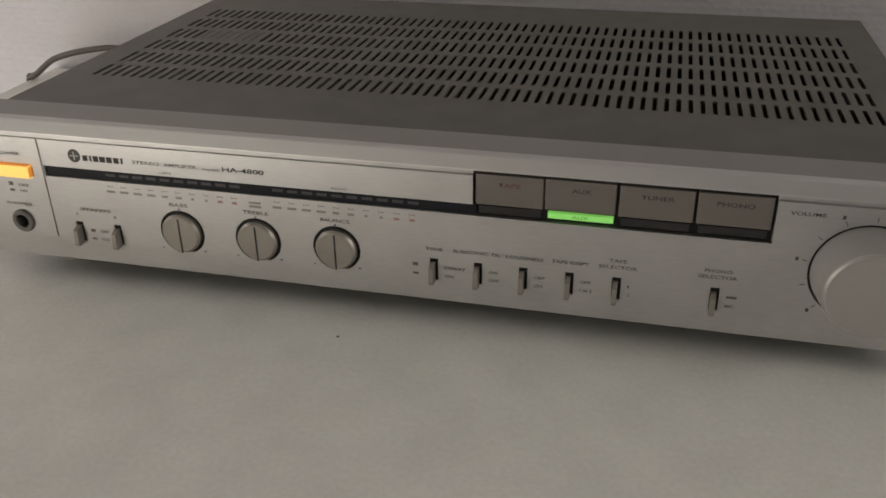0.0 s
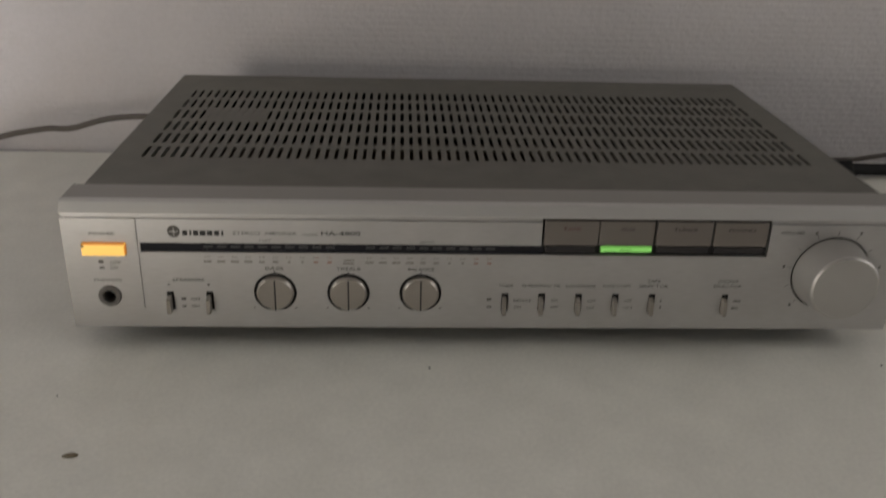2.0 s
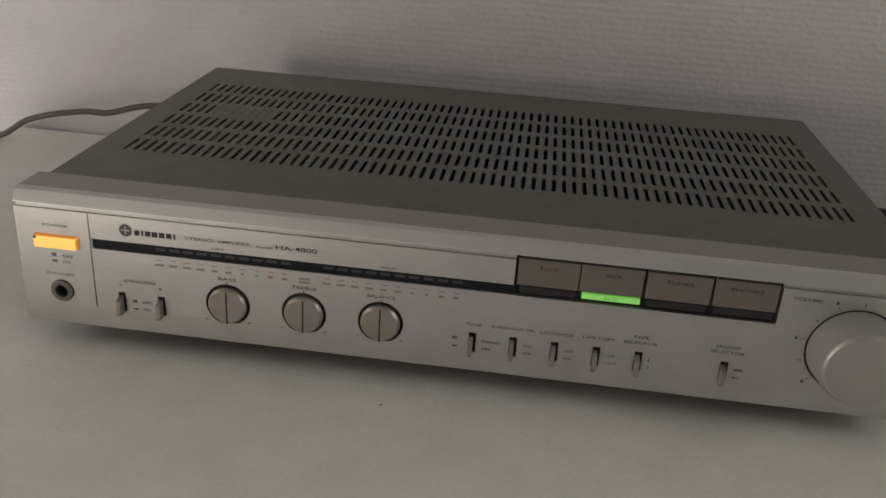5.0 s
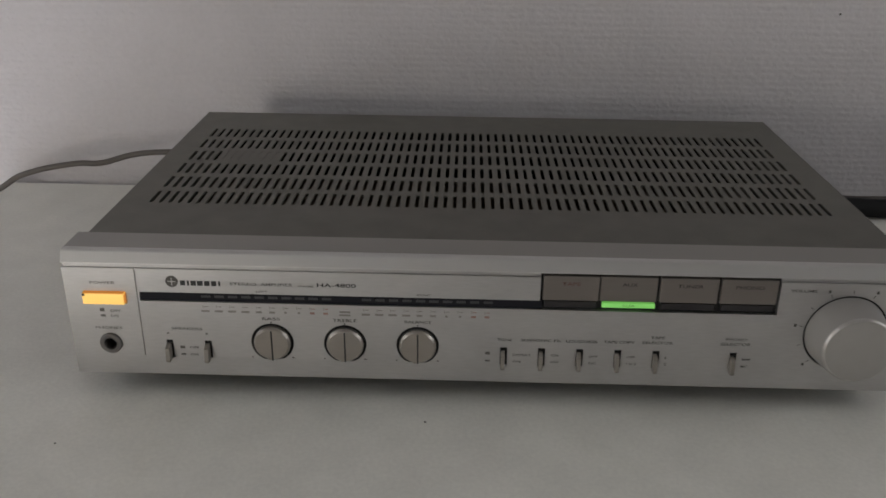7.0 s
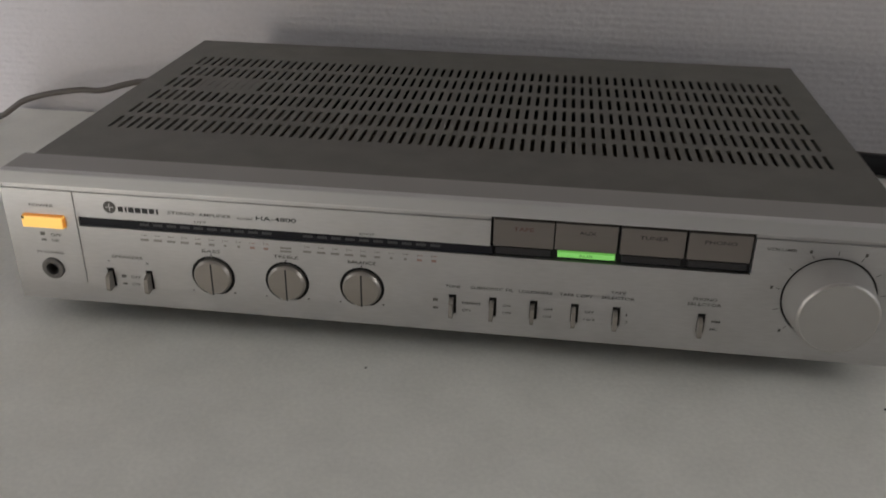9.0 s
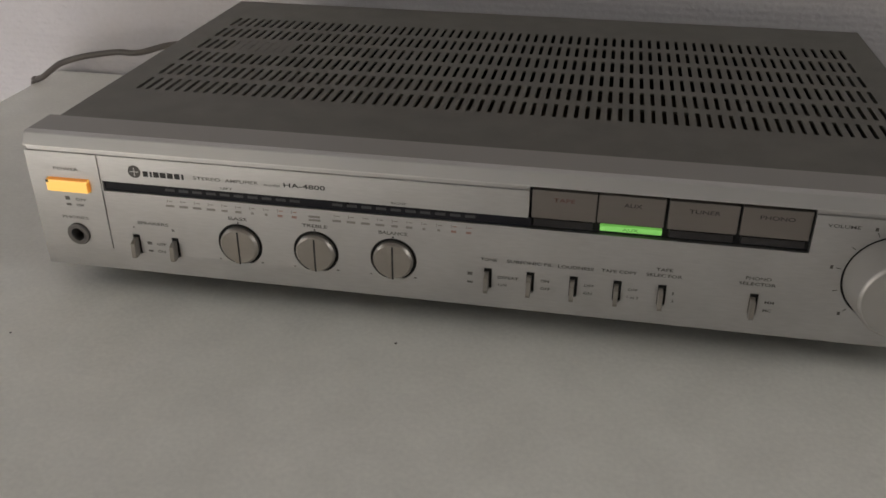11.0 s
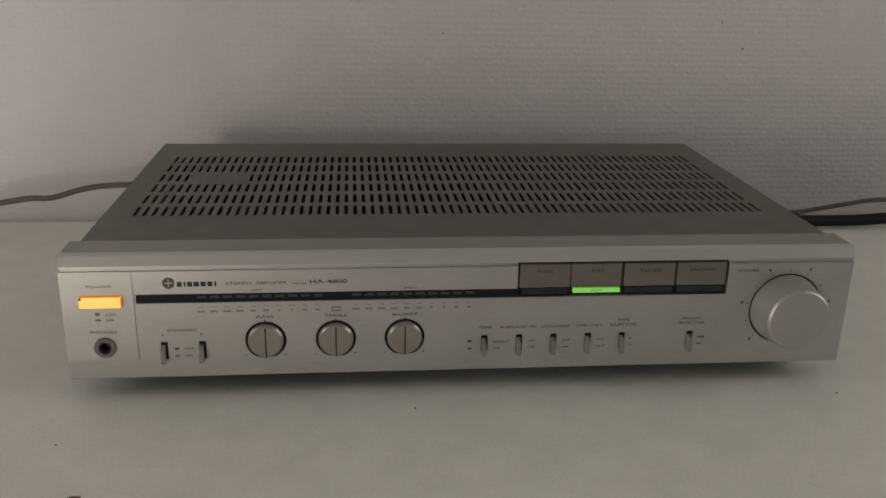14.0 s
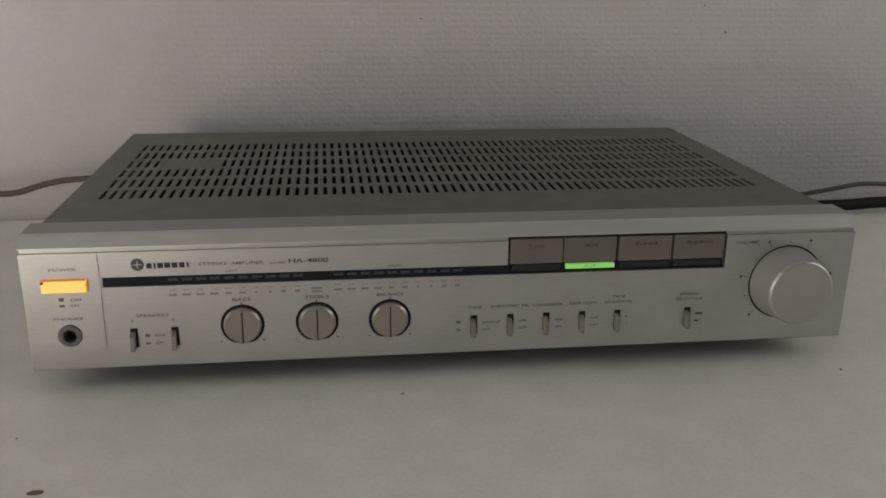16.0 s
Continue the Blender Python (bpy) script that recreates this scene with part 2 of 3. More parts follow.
def tube(points, radius, seg=12, steps=10):
    """A smooth round cable through places in metres (Catmull-Rom)."""
    pts = [Vector(p) for p in points]
    pts = [2 * pts[0] - pts[1], *pts, 2 * pts[-1] - pts[-2]]
    line = []
    for a, b, c, d in zip(pts, pts[1:], pts[2:], pts[3:]):
        for k in range(steps):
            t = k / steps
            line.append(0.5 * (2 * b + (c - a) * t + (2 * a - 5 * b + 4 * c - d) * t * t + (3 * b - a - 3 * c + d) * t ** 3))
    line.append(pts[-2])
    bm, rings = bmesh.new(), []
    for i, p in enumerate(line):
        way = (line[min(i + 1, len(line) - 1)] - line[max(i - 1, 0)]).normalized()
        side = way.cross(Vector((0, 0, 1))).normalized() if abs(way.z) < 0.95 else way.cross(Vector((0, 1, 0))).normalized()
        up = side.cross(way)
        rings.append([bm.verts.new(p + radius * (math.cos(2 * math.pi * k / seg) * side + math.sin(2 * math.pi * k / seg) * up)) for k in range(seg)])
    for a, b in zip(rings, rings[1:]):
        for k in range(seg):
            bm.faces.new((a[k], a[(k + 1) % seg], b[(k + 1) % seg], b[k]))
    bm.faces.new(rings[0])
    bm.faces.new(rings[-1])
    for f in bm.faces:
        f.smooth = True
    return bm


def lettering(name, body, x0, x1, zc, h, mat, parent, y=-0.15, bold=0.012, label=""):
    """Flat printed words, fitted between x0 and x1 with height h about zc (mm), facing the front."""
    cu = bpy.data.curves.new(name, "FONT")
    cu.body, cu.size, cu.offset = body, 1.0, bold
    cu.resolution_u = 3
    tmp = new("words", cu)
    bpy.context.view_layer.update()
    me = bpy.data.meshes.new_from_object(tmp.evaluated_get(bpy.context.evaluated_depsgraph_get()))
    bpy.data.objects.remove(tmp)
    xs, ys = [v.co.x for v in me.vertices], [v.co.y for v in me.vertices]
    ax, ay = min(xs), min(ys)
    sx, sy = (x1 - x0) / (max(xs) - ax), h / (max(ys) - ay)
    for v in me.vertices:
        v.co = ((x0 + (v.co.x - ax) * sx) / 1000, y / 1000, (zc - h / 2 + (v.co.y - ay) * sy) / 1000)
    me.name = name
    me.materials.clear()
    return part(name, me, mat, parent, label)


# ---------------------------------------------------------------- room
def slab(name, x0, x1, y0, y1, z0, z1, mat, label, category):
    ob = part(name, box(bmesh.new(), x0, x1, y0, y1, z0, z1), mat, None)
    return tagged(ob, label, category, kind="structure")


slab("wall_north", WEST - 0.12, EAST + 0.12, BACK, BACK + 0.12, FLOOR, CEIL, WALLPAPER, "off-white painted wallpaper wall with fine horizontal ribs", "wall")
for name, x0, x1 in (("wall_west", WEST - 0.12, WEST), ("wall_east", EAST, EAST + 0.12)):
    ws = bmesh.new()
    box(ws, x0, x1, FRONT, FILL_OPENING[0], FLOOR, CEIL)
    box(ws, x0, x1, FILL_OPENING[1], BACK, FLOOR, CEIL)
    box(ws, x0, x1, FILL_OPENING[0], FILL_OPENING[1], FLOOR, FILL_OPENING[2])
    box(ws, x0, x1, FILL_OPENING[0], FILL_OPENING[1], FILL_OPENING[3], CEIL)
    tagged(part(name, ws, PLASTER, None), "plain grey unseen side wall with an added opening for fill light", "wall", kind="structure")
slab("floor", WEST - 0.12, EAST + 0.12, FRONT - 0.12, BACK + 0.12, FLOOR - 0.1, FLOOR, WOODFLOOR, "plain pale grey wooden floor below the table", "floor")
slab("ceiling", WEST - 0.12, EAST + 0.12, FRONT - 0.12, BACK + 0.12, CEIL, CEIL + 0.1, PLASTER, "plain grey unseen ceiling, kept dark to limit bounce", "ceiling")
wf = bmesh.new()
box(wf, WEST - 0.12, FRONT_WIN[0], FRONT - 0.12, FRONT, FLOOR, CEIL)
box(wf, FRONT_WIN[1], EAST + 0.12, FRONT - 0.12, FRONT, FLOOR, CEIL)
box(wf, FRONT_WIN[0], FRONT_WIN[1], FRONT - 0.12, FRONT, FLOOR, FRONT_WIN[2])
box(wf, FRONT_WIN[0], FRONT_WIN[1], FRONT - 0.12, FRONT, FRONT_WIN[3], CEIL)
tagged(part("wall_south", wf, PLASTER, None), "plain grey unseen wall with a low window opening", "wall", kind="structure")

# ---------------------------------------------------------------- table
TABLE = (-0.1965, 1.35, -0.34, 0.327)
table = thing("table", ((TABLE[0] + TABLE[1]) / 2, 0, FLOOR), "white laminate table pushed against the wallpapered wall", "table")
top = part("tabletop", box(bmesh.new(), TABLE[0], TABLE[1], TABLE[2], TABLE[3], -0.028, 0.0, 0.002, 3), LAMINATE, table)
for x in (TABLE[0] + 0.06, TABLE[1] - 0.06):
    for y in (TABLE[2] + 0.06, TABLE[3] - 0.06):
        part("leg", box(bmesh.new(), x - 0.022, x + 0.022, y - 0.022, y + 0.022, FLOOR, -0.028, 0.003), TABLE_EDGE, table)

# ---------------------------------------------------------------- amplifier
amp = thing("stereo_amplifier", (0.2175, 0.13, 0.0), "silver vintage stereo amplifier, switched on, on the white table", "amplifier")

# fascia with all its openings
SWITCHES = (49.0, 69.2, 223.3, 242.9, 262.6, 282.3, 302.0, 341.6)
KNOBS = (104.9, 142.8, 180.5)
VX, VZ = 398.0, 47.0
panel = extrude_profile([(0, 74.8), (0, 24.4), (0.45, 13.3), (1.4, 12.5), (5, 12.5), (5, 74.8)], 0, 435)
cut = bmesh.new()


def cut_box(x0, x1, y0, y1, z0, z1):
    box(cut, *[v / 1000 for v in (x0, x1, y0, y1, z0, z1)])


cut_box(38.2, 242.4, -3, 9, 56.6, 61.8)
cut_box(242.3, 361.8, -3, 9, 56.5, 77.5)
cut_box(36.95, 37.75, -2.5, 0.6, 24.8, 78)
cut_box(9.0, 31.2, -3, 9, 54.7, 61.8)
for x in SWITCHES:
    cut_box(x, x + 3.7, -3, 9, 23.6, 34.2)
for x in KNOBS:
    lathe([(11.1, -3), (11.1, 9)], x, 34.0, 64, 24.0, cut)
lathe([(21.2, -3), (21.2, 9)], VX, VZ, 96, None, cut)
lathe([(5.9, -3), (5.9, 9)], 20.0, 31.6, 48, None, cut)
fascia = part("fascia", carved(panel, cut, "fascia"), SILVER, amp, "brushed silver aluminium front panel")
for face in fascia.data.polygons:
    face.use_smooth = False
part("panel_backing", mbox(4, 431, 5.2, 6.4, 14, 82), BLACK, amp)

# Cap split in two: bevel coloured as lit, flat top as shaded.
cap = extrude_profile([(0.2, 77.0), (0.2, 77.6), (2.7, 82.8), (4.0, 83.45), (6.5, 83.45), (6.5, 77.0)], 0, 435)
part("cap_front", cap, SILVER_FRONT_LIT, amp, "bevelled front of the silver cap, brightened for its reflection")
rail = extrude_profile([(6.5, 81.5), (6.5, 83.48), (25.3, 83.48), (25.3, 81.5)], 0.3, 434.7)
part("cap_top", rail, SILVER_TOP_SHADED, amp, "flat top of the silver cap, darkened for its dull reflection")
for x0, x1 in ((0.6, 242.3), (361.8, 434.4)):
    part("groove", mbox(x0, x1, 1.4, 5.1, 74.8, 77.0), SILVER, amp)
for x0, x1 in ((0, 3.0), (432.0, 435)):
    part("cheek", mbox(x0, x1, 5.0, 25.0, 12.6, 81.4), SILVER, amp)

# meter strip
strip = part("meter_strip", mbox(38.2, 243.6, 1.1, 5.1, 56.7, 61.7), WINDOW_BLACK, amp, "narrow black level meter window, unlit")
for x0 in (69.6, 152.0):
    for k in range(10):
        part("segment", mbox(x0 + 6.88 * k, x0 + 6.88 * k + 4.7, 0.8, 1.3, 58.8, 60.1), LED_OFF, strip)

# selector buttons
selector = part("selector_recess", mbox(242.4, 361.7, 2.6, 5.1, 56.6, 77.0), BLACK, amp, "black recess of the input selector")
for n, (x0, x1, word, ink) in enumerate(((243.6, 271.7, "TAPE", INK_BUTTON_RED), (272.3, 300.8, "AUX", INK_BUTTON), (302.2, 331.2, "TUNER", INK_BUTTON), (332.4, 360.6, "PHONO", INK_BUTTON))):
    b = part("selector_button", mbox(x0, x1, 0.3 + (0.4 if n == 1 else 0), 3.6, 62.0, 75.6, 0.4, 2), BUTTON, amp, "taupe metal push button")
    wide = {"TAPE": 9.3, "AUX": 7.8, "TUNER": 13.0, "PHONO": 14.2}[word]
    mid = {"TAPE": 257.6, "AUX": 287.0, "TUNER": 317.0, "PHONO": 346.7}[word]
    lettering("word", word, mid - wide / 2, mid + wide / 2, 71.4, 1.9, ink, b, 0.2 + (0.4 if n == 1 else 0))
    if n == 1:
        part("indicator", mbox(x0 + 1.5, x1 - 0.4, 0.4, 3.6, 58.4, 61.0, 0.2), LED_GREEN, amp, "glowing green indicator lens")
        lettering("word", "AUX", 283.6, 290.4, 59.8, 1.5, INK_GREEN, b, 0.35)
    else:
        part("indicator", mbox(x0 + 1.2, x1 - 1.0, 0.9, 3.6, 57.8, 61.4, 0.2), LENS_OFF, amp, "dark unlit indicator lens")

# power button and headphone socket
power = part("power_button", mbox(9.5, 30.8, -2.4, 4.8, 55.2, 61.3, 0.5, 2), ORANGE, amp, "glowing amber power button")
part("button_edge", mbox(9.7, 30.6, -2.1, 3.0, 60.6, 61.45, 0.2), ORANGE_DEEP, power)
part("button_edge", mbox(29.6, 30.95, -2.2, 3.0, 55.4, 60.7, 0.3), ORANGE_DEEP, power)
part("lamp_dot", mbox(9.7, 11.0, -2.6, -2.2, 60.0, 61.2), INK, power)
socket = bmesh.new()
prof_out, prof_in = [(5.8, 5.0), (5.8, -0.9), (5.3, -1.4)], [(3.4, -1.4), (3.1, -0.6), (3.1, 5.0)]
rings = []
for r, y in prof_out + prof_in:
    rings.append([socket.verts.new(((20.0 + r * math.cos(2 * math.pi * k / 48)) / 1000, y / 1000, (31.6 + r * math.sin(2 * math.pi * k / 48)) / 1000)) for k in range(48)])
for a, b in zip(rings, rings[1:]):
    for k in range(48):
        socket.faces.new((a[k], a[(k + 1) % 48], b[(k + 1) % 48], b[k]))
smooth(part("headphone_socket", socket, material("socket_metal", (0.16, 0.15, 0.145), 0.4, metal=0.5), amp, "dark metal headphone socket"))

# switches
for x in SWITCHES:
    w0, w1 = x + 0.35, x + 2.35
    lever = extrude_profile([(4.8, 32.2), (-1.5, 32.0), (-4.0, 30.8), (-4.7, 24.4), (-4.1, 22.9), (-0.6, 22.9), (-0.4, 23.8), (4.8, 23.8)], w0, w1)
    part("switch_lever", lever, LEVER, amp, "grey lever switch")
    part("switch_slot", mbox(x + 0.03, x + 3.67, 0.7, 5.1, 23.65, 34.15), BLACK, amp)

# small knobs
for x in KNOBS:
    part("knob_well", lathe([(11.0, 5.1), (11.0, 0.5)], x, 34.0, 64, 24.05), BLACK, amp)
    k = smooth(part("tone_knob", lathe([(9.55, 4.8), (9.55, -1.4), (8.6, -2.6), (8.4, -2.7)], x, 34.0, 72, 24.6), KNOB, amp, "round taupe metal knob with a grip ridge"), 25)
    ridge = extrude_profile([(-2.4, 42.2), (-2.8, 41.6), (-2.95, 36), (-2.95, 26.0), (-2.9, 25.0), (-2.4, 24.7)], x - 2.1, x - 0.3)
    part("grip_ridge", ridge, KNOB, k)
    part("pointer", mbox(x - 0.3, x + 0.5, -2.8, -2.6, 24.7, 42.0), INK, k)

# volume knob
part("knob_well", lathe([(21.1, 5.1), (21.1, 0.5)], VX, VZ, 96), BLACK, amp)
vol = smooth(part("volume_knob", lathe([(20.2, 4.8), (20.2, 0.0), (17.9, -17.0), (17.4, -17.6)], VX, VZ, 96), KNOB_LIGHT, amp, "large round silver volume knob"), 20)
smooth(part("knob_rim", lathe([(17.95, -16.8), (17.6, -17.7), (16.9, -18.2), (16.6, -18.2)], VX, VZ, 96), KNOB_RIM, vol), 20)
part("knob_face", lathe([(16.5, -18.0), (16.5, -18.35)], VX, VZ, 96), KNOB_LIGHT, vol)

# lettering on the front
PR = fascia
lettering("word", "POWER", 13.6, 26.6, 66.6, 1.6, INK_MARK, PR)
lettering("word", "PHONES", 13.0, 27.0, 40.6, 1.5, INK_MARK, PR)
for z, word in ((50.6, "OFF"), (47.6, "ON")):
    lettering("word", word, 22.0, 22.0 + 1.9 * len(word), z, 1.5, INK_SOFT, PR)
part("mark", mbox(16.6, 19.0, -0.12, 0, 50.0, 51.9), INK_MARK, PR)
part("mark", mbox(16.6, 19.2, -0.12, 0, 47.0, 48.2), INK_MARK, PR)
emblem = lathe([(3.2, 0.02), (3.2, -0.12)], 55.7, 68.1, 32)
part("emblem", emblem, INK_SOFT, PR, "round dark maker's emblem")
part("emblem_bar", mbox(53.6, 57.8, -0.25, -0.1, 67.9, 68.3), SILVER, PR)
part("emblem_bar", mbox(55.5, 55.9, -0.25, -0.1, 66.0, 70.2), SILVER, PR)
for k, w in enumerate((2.5, 1.0, 2.7, 2.9, 2.8, 2.6, 1.0)):
    x = 60.0 + (0, 3.5, 5.3, 8.6, 12.2, 15.8, 19.4)[k]
    part("maker_bar", mbox(x, x + w, -0.12, 0, 66.0, 68.7), INK, PR)
lettering("word", "STEREO", 85.2, 98.8, 67.5, 1.7, INK_MARK, PR)
lettering("word", "AMPLIFIER", 100.9, 117.2, 67.5, 1.7, INK_MARK, PR, bold=0.01)
lettering("word", "model", 120.0, 127.6, 67.1, 1.3, INK_MARK, PR)
lettering("word", "HA-4800", 129.5, 149.3, 67.8, 2.3, INK, PR)
lettering("word", "LEFT", 98.3, 104.2, 63.4, 1.1, INK_SOFT, PR)
lettering("word", "RIGHT", 180.0, 187.2, 63.4, 1.1, INK_SOFT, PR)
for g, x0 in enumerate((69.0, 151.5)):
    for k in range(10):
        x = x0 + 6.88 * k
        w = 4.2 if k < 4 else 3.0 if k < 6 else 1.3 if k < 8 else 2.4
        ink = INK_RED if k > 7 else INK_FAINT
        part("scale_bar", mbox(x + 1.6 - w / 2 + 0.8, x + 1.6 + w / 2 + 0.8, -0.12, 0, 51.0, 52.1), ink, PR)
        part("scale_bar", mbox(x + 2.0, x + 3.9, -0.12, 0, 53.9, 54.3), INK_RED if k > 7 else INK_FAINT, PR)
        part("scale_bar", mbox(x + 1.2, x + 1.5, -0.12, 0, 53.4, 54.9), INK_FAINT, PR)
for z in (50.4, 52.2):
    part("scale_bar", mbox(140.4, 146.0, -0.12, 0, z, z + 1.0), INK_FAINT, PR)
lettering("word", "SPEAKERS", 52.7, 68.8, 41.0, 1.6, INK_MARK, PR)
lettering("word", "A", 49.8, 51.4, 38.3, 1.4, INK_SOFT, PR)
lettering("word", "B", 70.2, 71.6, 38.3, 1.4, INK_SOFT, PR)
for z, word, w in ((29.9, "OFF", 5.0), (25.8, "ON", 4.0)):
    lettering("word", word, 61.2, 61.2 + w, z, 1.5, INK_SOFT, PR)
part("mark", mbox(56.2, 58.6, -0.12, 0, 29.2, 30.8), INK_MARK, PR)
part("mark", mbox(56.2, 58.7, -0.12, 0, 25.2, 26.2), INK_MARK, PR)
for word, x0, x1 in (("BASS", 100.4, 109.6), ("TREBLE", 136.8, 149.2), ("BALANCE", 173.8, 187.5)):
    lettering("word", word, x0, x1, 47.9, 1.7, INK_SOFT, PR)
for x in KNOBS:
    part("mark", lathe([(0.45, 0.01), (0.45, -0.12)], x, 45.75, 10), INK, PR)
    part("mark", mbox(x + 9.8, x + 11.0, -0.12, 0, 24.8, 25.5), INK_MARK, PR)
    part("mark", mbox(x - 11.4, x - 10.6, -0.12, 0, 24.8, 25.4), INK_MARK, PR)
for word, x0, x1, z in (("TONE", 221.6, 229.2, 38.8), ("SUBSONIC FIL", 233.8, 254.6, 38.9), ("LOUDNESS", 257.0, 273.0, 38.8), ("TAPE COPY", 276.4, 292.2, 38.9),
                        ("TAPE", 300.2, 307.4, 42.0), ("SELECTOR", 296.1, 311.8, 39.0), ("PHONO", 338.4, 349.2, 42.0), ("SELECTOR", 336.0, 351.6, 39.2), ("VOLUME", 366.7, 379.8, 70.5)):
    lettering("word", word, x0, x1, z, 1.6, INK_SOFT, PR)
for word, x0, x1, z in (("DEFEAT", 229.8, 239.3, 30.0), ("ON", 230.0, 234.0, 26.0), ("ON", 249.6, 253.4, 30.2), ("OFF", 249.6, 254.0, 26.2), ("OFF", 269.3, 273.8, 30.0),
                        ("ON", 269.3, 273.0, 26.0), ("OFF", 288.9, 293.3, 30.2), ("1 to 2", 288.9, 293.9, 26.2), ("1", 308.4, 309.1, 30.3), ("2", 308.4, 309.6, 26.4),
                        ("MM", 348.2, 352.2, 30.4), ("MC", 348.0, 351.6, 26.2)):
    lettering("word", word, x0, x1, z, 1.4, INK_SOFT, PR)
part("mark", mbox(215.6, 218.0, -0.12, 0, 29.8, 31.4), INK_MARK, PR)
part("mark", mbox(215.6, 218.2, -0.12, 0, 25.6, 26.6), INK_MARK, PR)
for k in range(11):
    a = radians(225 - 27 * k)
    bm = mbox(-0.16, 0.16, -0.12, 0, -1.0, 1.0)
    bmesh.ops.transform(bm, matrix=Matrix.Translation(((VX + 23.4 * math.cos(a)) / 1000, 0, (VZ + 23.4 * math.sin(a)) / 1000)) @ Matrix.Rotation(-(a - math.pi / 2), 4, "Y"), verts=bm.verts)
    part("volume_tick", bm, INK_SOFT, PR)
    if k % 2 == 0:
        x, z = VX + 26.2 * math.cos(a), VZ + 26.2 * math.sin(a)
        part("scale_bar", mbox(x - 0.6, x + 0.6, -0.12, 0, z - 0.8, z + 0.8), INK_SOFT, PR)

# cover with its rows of vent slots
COLS, ROWS_N, X0, PX, Y0, PY, SLOT_W, SLOT_L = 72, 6, 23.6, 5.441, 70.9, 26.0, 2.2, 19.0
CX0, CX1, CY0, CY1, CZ, CT = 5.5, 429.5, 25.0, 265.0, 83.3, 1.0


def vented_cover():
    bm = bmesh.new()

    def v(x, y, z):
        return bm.verts.new((x / 1000, y / 1000, z / 1000))

    gx0, gx1 = X0 - PX / 2, X0 - PX / 2 + COLS * PX
    gy0 = Y0 - (PY - SLOT_L) / 2
    gy1 = gy0 + ROWS_N * PY
    for z, flip in ((CZ, 1), (CZ - CT, -1)):
        corner = {(i, j): v(gx0 + i * PX, gy0 + j * PY, z) for i in range(COLS + 1) for j in range(ROWS_N + 1)}
        for i in range(COLS):
            for j in range(ROWS_N):
                cx, cy = gx0 + (i + 0.5) * PX, gy0 + (j + 0.5) * PY
                w, h, c = SLOT_W / 2, SLOT_L / 2, 0.7
                ins = [v(cx + a, cy + b, z) for a, b in ((-w + c, -h), (w - c, -h), (w, -h + c), (w, h - c), (w - c, h), (-w + c, h), (-w, h - c), (-w, -h + c))]
                q = [corner[i, j], corner[i + 1, j], corner[i + 1, j + 1], corner[i, j + 1]]
                for face in ((q[0], q[1], ins[1], ins[0]), (q[1], q[2], ins[3], ins[2]), (q[2], q[3], ins[5], ins[4]), (q[3], q[0], ins[7], ins[6]),
                             (q[0], ins[0], ins[7]), (q[1], ins[2], ins[1]), (q[2], ins[4], ins[3]), (q[3], ins[6], ins[5])):
                    bm.faces.new(face[::flip])
                if flip == 1:
                    low = [v(p.co.x * 1000, p.co.y * 1000, CZ - CT) for p in ins]
                    for k in range(8):
                        bm.faces.new((ins[k], ins[(k + 1) % 8], low[(k + 1) % 8], low[k]))
        for x0, x1, y0, y1 in ((CX0, CX1, CY0, gy0), (CX0, CX1, gy1, CY1), (CX0, gx0, gy0, gy1), (gx1, CX1, gy0, gy1)):
            q = [v(x0, y0, z), v(x1, y0, z), v(x1, y1, z), v(x0, y1, z)]
            bm.faces.new(q[::flip])
    me = bpy.data.meshes.new("cover_top")
    bm.to_mesh(me)
    bm.free()
    return me


part("cover_top", vented_cover(), COVER_PAINT, amp, "grey metallic steel cover with rows of vent slots")
for x0, x1 in ((CX0, CX0 + 1.0), (CX1 - 1.0, CX1)):
    part("cover_side", mbox(x0, x1, 25.4, CY1, 14, CZ - 1.05), COVER_PAINT, amp)
part("back_plate", mbox(7, 428, CY1 - 4, CY1 - 2.5, 13, CZ - 1.2), BLACK, amp)
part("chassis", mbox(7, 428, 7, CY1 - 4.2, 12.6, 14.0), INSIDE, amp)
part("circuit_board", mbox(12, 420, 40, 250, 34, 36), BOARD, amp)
part("inner_plate", mbox(X0 + 3.55 * PX, X0 + 10.55 * PX, Y0 + 3 * PY - 1.5, Y0 + 3 * PY + SLOT_L + 1.5, CZ - 1.6, CZ - 0.14), COVER_PAINT, amp, "grey plate just under the slots")
for x in (40, 395):
    for y in (60, 235):
        bm = bmesh.new()
        bmesh.ops.create_cone(bm, cap_ends=True, segments=28, radius1=0.0095, radius2=0.011, depth=0.0126, matrix=Matrix.Translation((x / 1000, y / 1000, 0.0063)))
        part("foot", bm, RUBBER, amp, "short round black rubber foot")

# ---------------------------------------------------------------- cables and crumbs
mains = thing("power_cable", (-0.05, 0.28, 0.0), "thin brown-grey cable running off the table edge", "cable")
part("cord", tube([(0.03, 0.268, 0.050), (-0.0517, 0.28, 0.0445), (-0.09, 0.28, 0.0352), (-0.1086, 0.28, 0.0345), (-0.1304, 0.28, 0.031), (-0.1459, 0.28, 0.0273), (-0.1618, 0.281, 0.0216),
                   (-0.175, 0.284, 0.0132), (-0.186, 0.289, 0.0062), (-0.1935, 0.293, 0.0026), (-0.1992, 0.2945, -0.006), (-0.2, 0.295, -0.08), (-0.2, 0.295, -0.3)], 0.0024), CABLE_GREY, mains)
bundle = thing("cable_bundle", (0.6, 0.285, 0.0), "thick black cable bent sharply on the table", "cable")
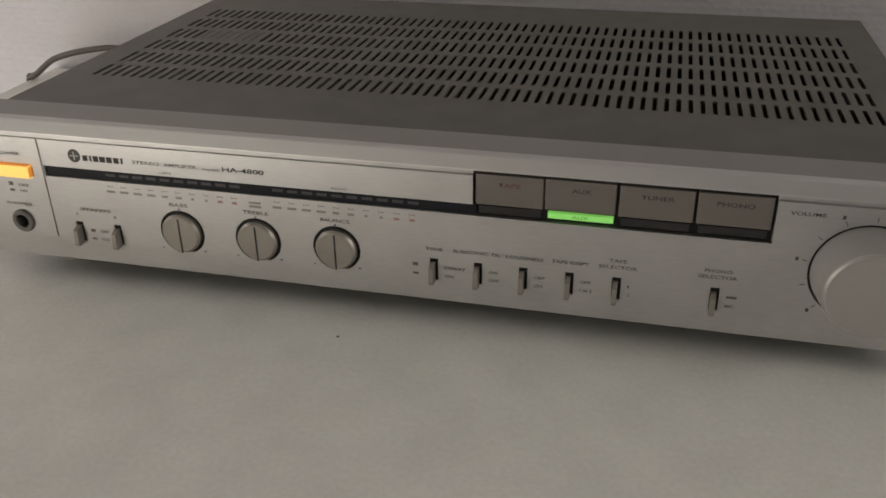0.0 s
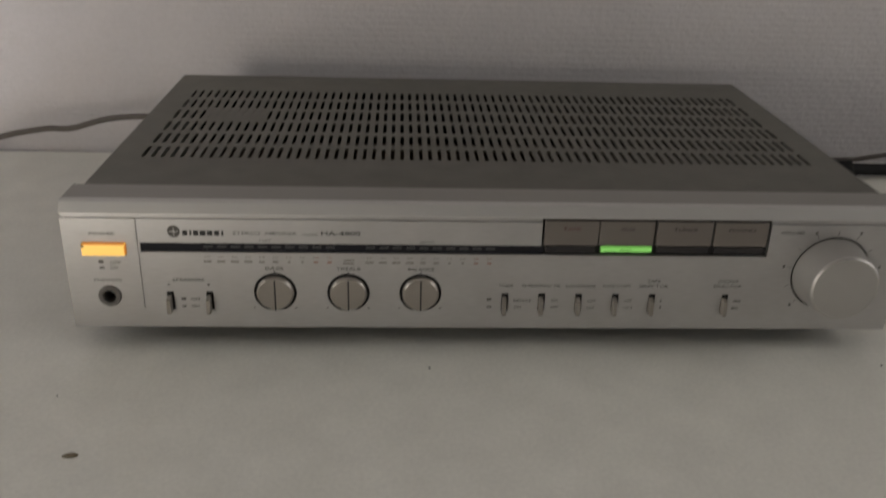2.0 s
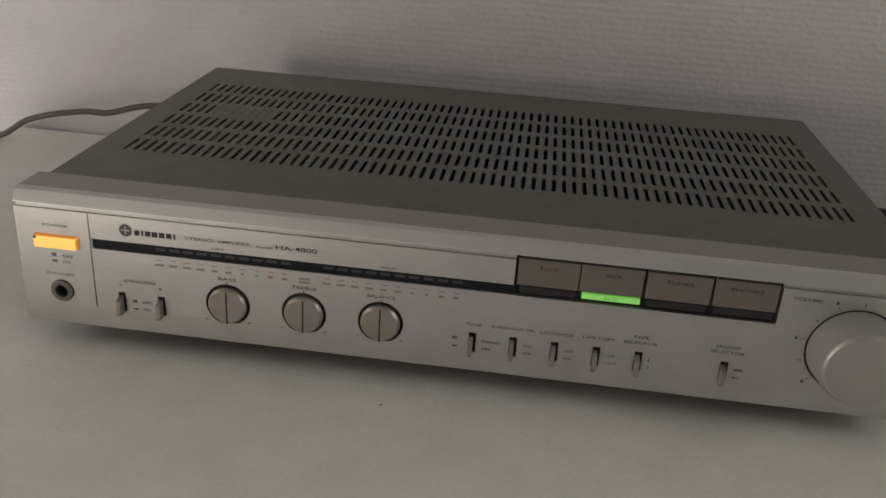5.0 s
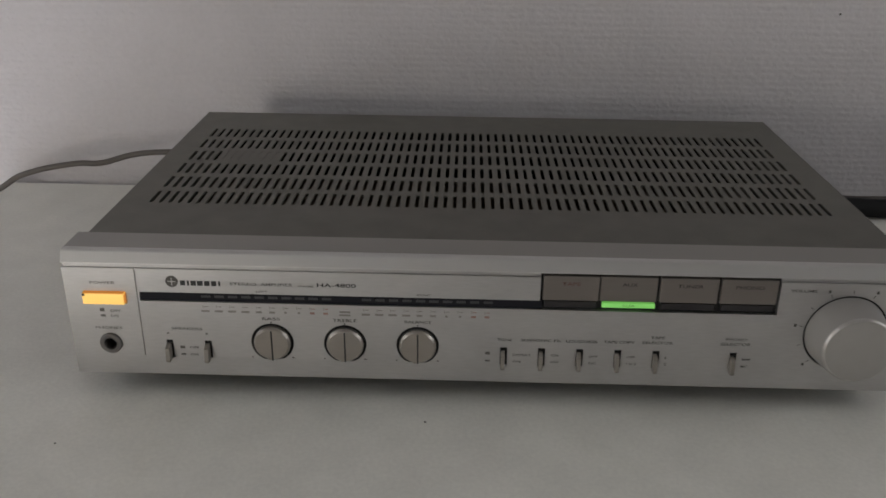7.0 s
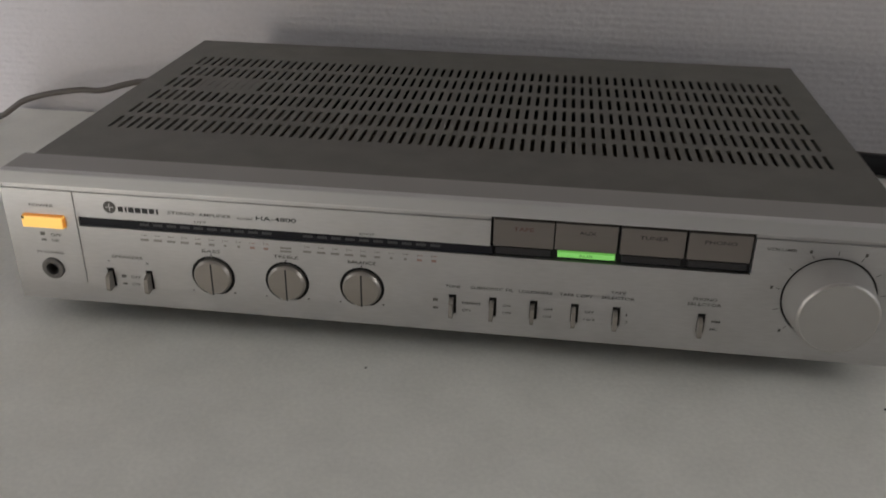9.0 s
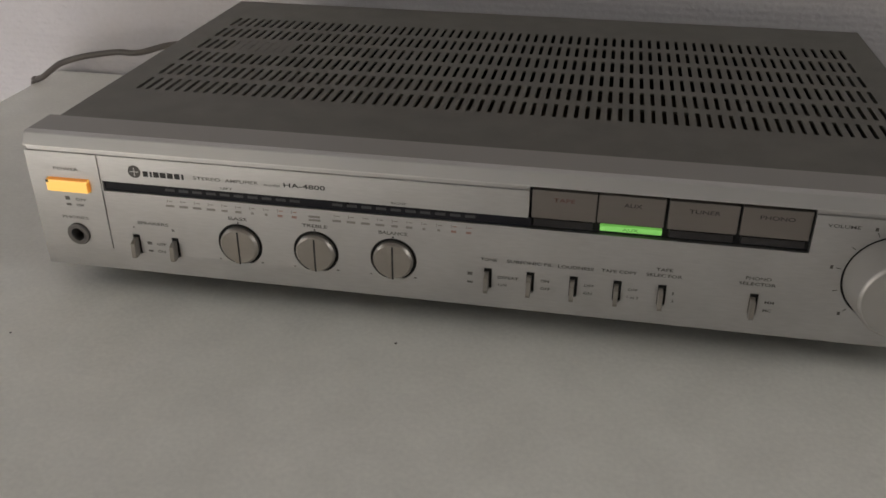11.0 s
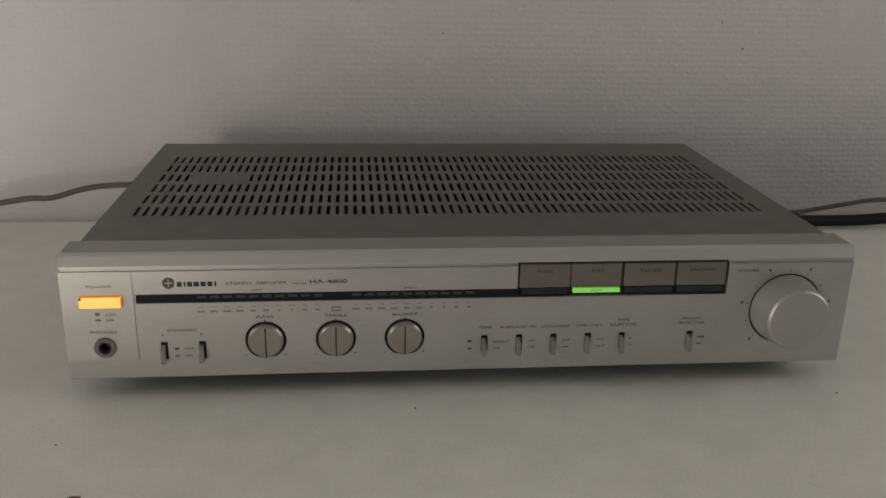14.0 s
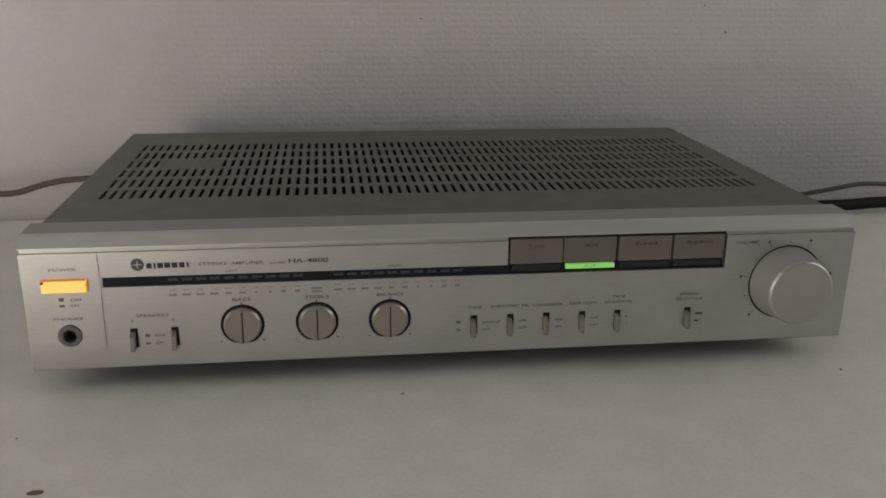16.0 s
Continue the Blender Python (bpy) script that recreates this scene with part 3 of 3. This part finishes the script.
part("cord", tube([(0.545, 0.283, 0.0085), (0.575, 0.285, 0.0076), (0.61, 0.285, 0.008), (0.65, 0.286, 0.0095), (0.72, 0.287, 0.0075), (0.85, 0.286, 0.0052), (1.1, 0.285, 0.0052)], 0.0052), CABLE_BLACK, bundle)
part("plug", tube([(0.418, 0.282, 0.018), (0.45, 0.284, 0.014), (0.49, 0.284, 0.0105), (0.53, 0.283, 0.0085), (0.549, 0.283, 0.0083)], 0.0078), CABLE_BLACK, bundle, "black moulded plug")
lead = thing("signal_lead", (0.6, 0.285, 0.0), "thin grey lead rising from the black plug", "cable")
part("cord", tube([(0.42, 0.274, 0.03), (0.49, 0.286, 0.0165), (0.545, 0.286, 0.0155), (0.568, 0.286, 0.0185), (0.597, 0.285, 0.0235), (0.619, 0.285, 0.0268), (0.645, 0.285, 0.0262), (0.70, 0.286, 0.020), (0.80, 0.288, 0.010), (0.95, 0.288, 0.0024)], 0.0021), CABLE_GREY, lead)


def crumb(name, x, y, rx, ry, rz, mat, label, category, turn=0.0):
    bm = bmesh.new()
    bmesh.ops.create_icosphere(bm, subdivisions=2, radius=1.0)
    for p in bm.verts:
        p.co *= 1 + 0.28 * noise.noise(p.co * 1.7 + Vector((x * 90, y * 90, 0)))
        p.co.z = max(p.co.z, -0.5)
    bmesh.ops.transform(bm, matrix=pose(x, y, rz * 0.5, 0, 0, turn) @ Matrix.Diagonal((rx, ry, rz, 1)), verts=bm.verts)
    return tagged(part(name, bm, mat, None), label, category)


crumb("crumb", 0.0256, -0.092, 0.0034, 0.0015, 0.0008, CRUMB, "small flat brown crumb on the white table", "crumb", 8)
for x, y, r in ((0.1854, -0.0192, 0.0007), (0.429, -0.016, 0.0008), (0.004, -0.0451, 0.0006)):
    crumb("speck", x, y, r, r * 0.8, r * 0.5, SPECK, "tiny dark speck of dirt on the table", "speck")["group"] = "specks on the table"
for x, z, r in ((0.4990, 0.1543, 0.0011), (0.4778, 0.1768, 0.0008), (0.2312, 0.1648, 0.0007)):
    bm = bmesh.new()
    bmesh.ops.create_icosphere(bm, subdivisions=2, radius=1.0, matrix=pose(x, BACK - 0.0002, z) @ Matrix.Diagonal((r, 0.0007, r * 0.9, 1)))
    tagged(part("wall_speck", bm, SPECK, None), "tiny dark speck on the wallpapered wall", "speck", "specks on the wall")
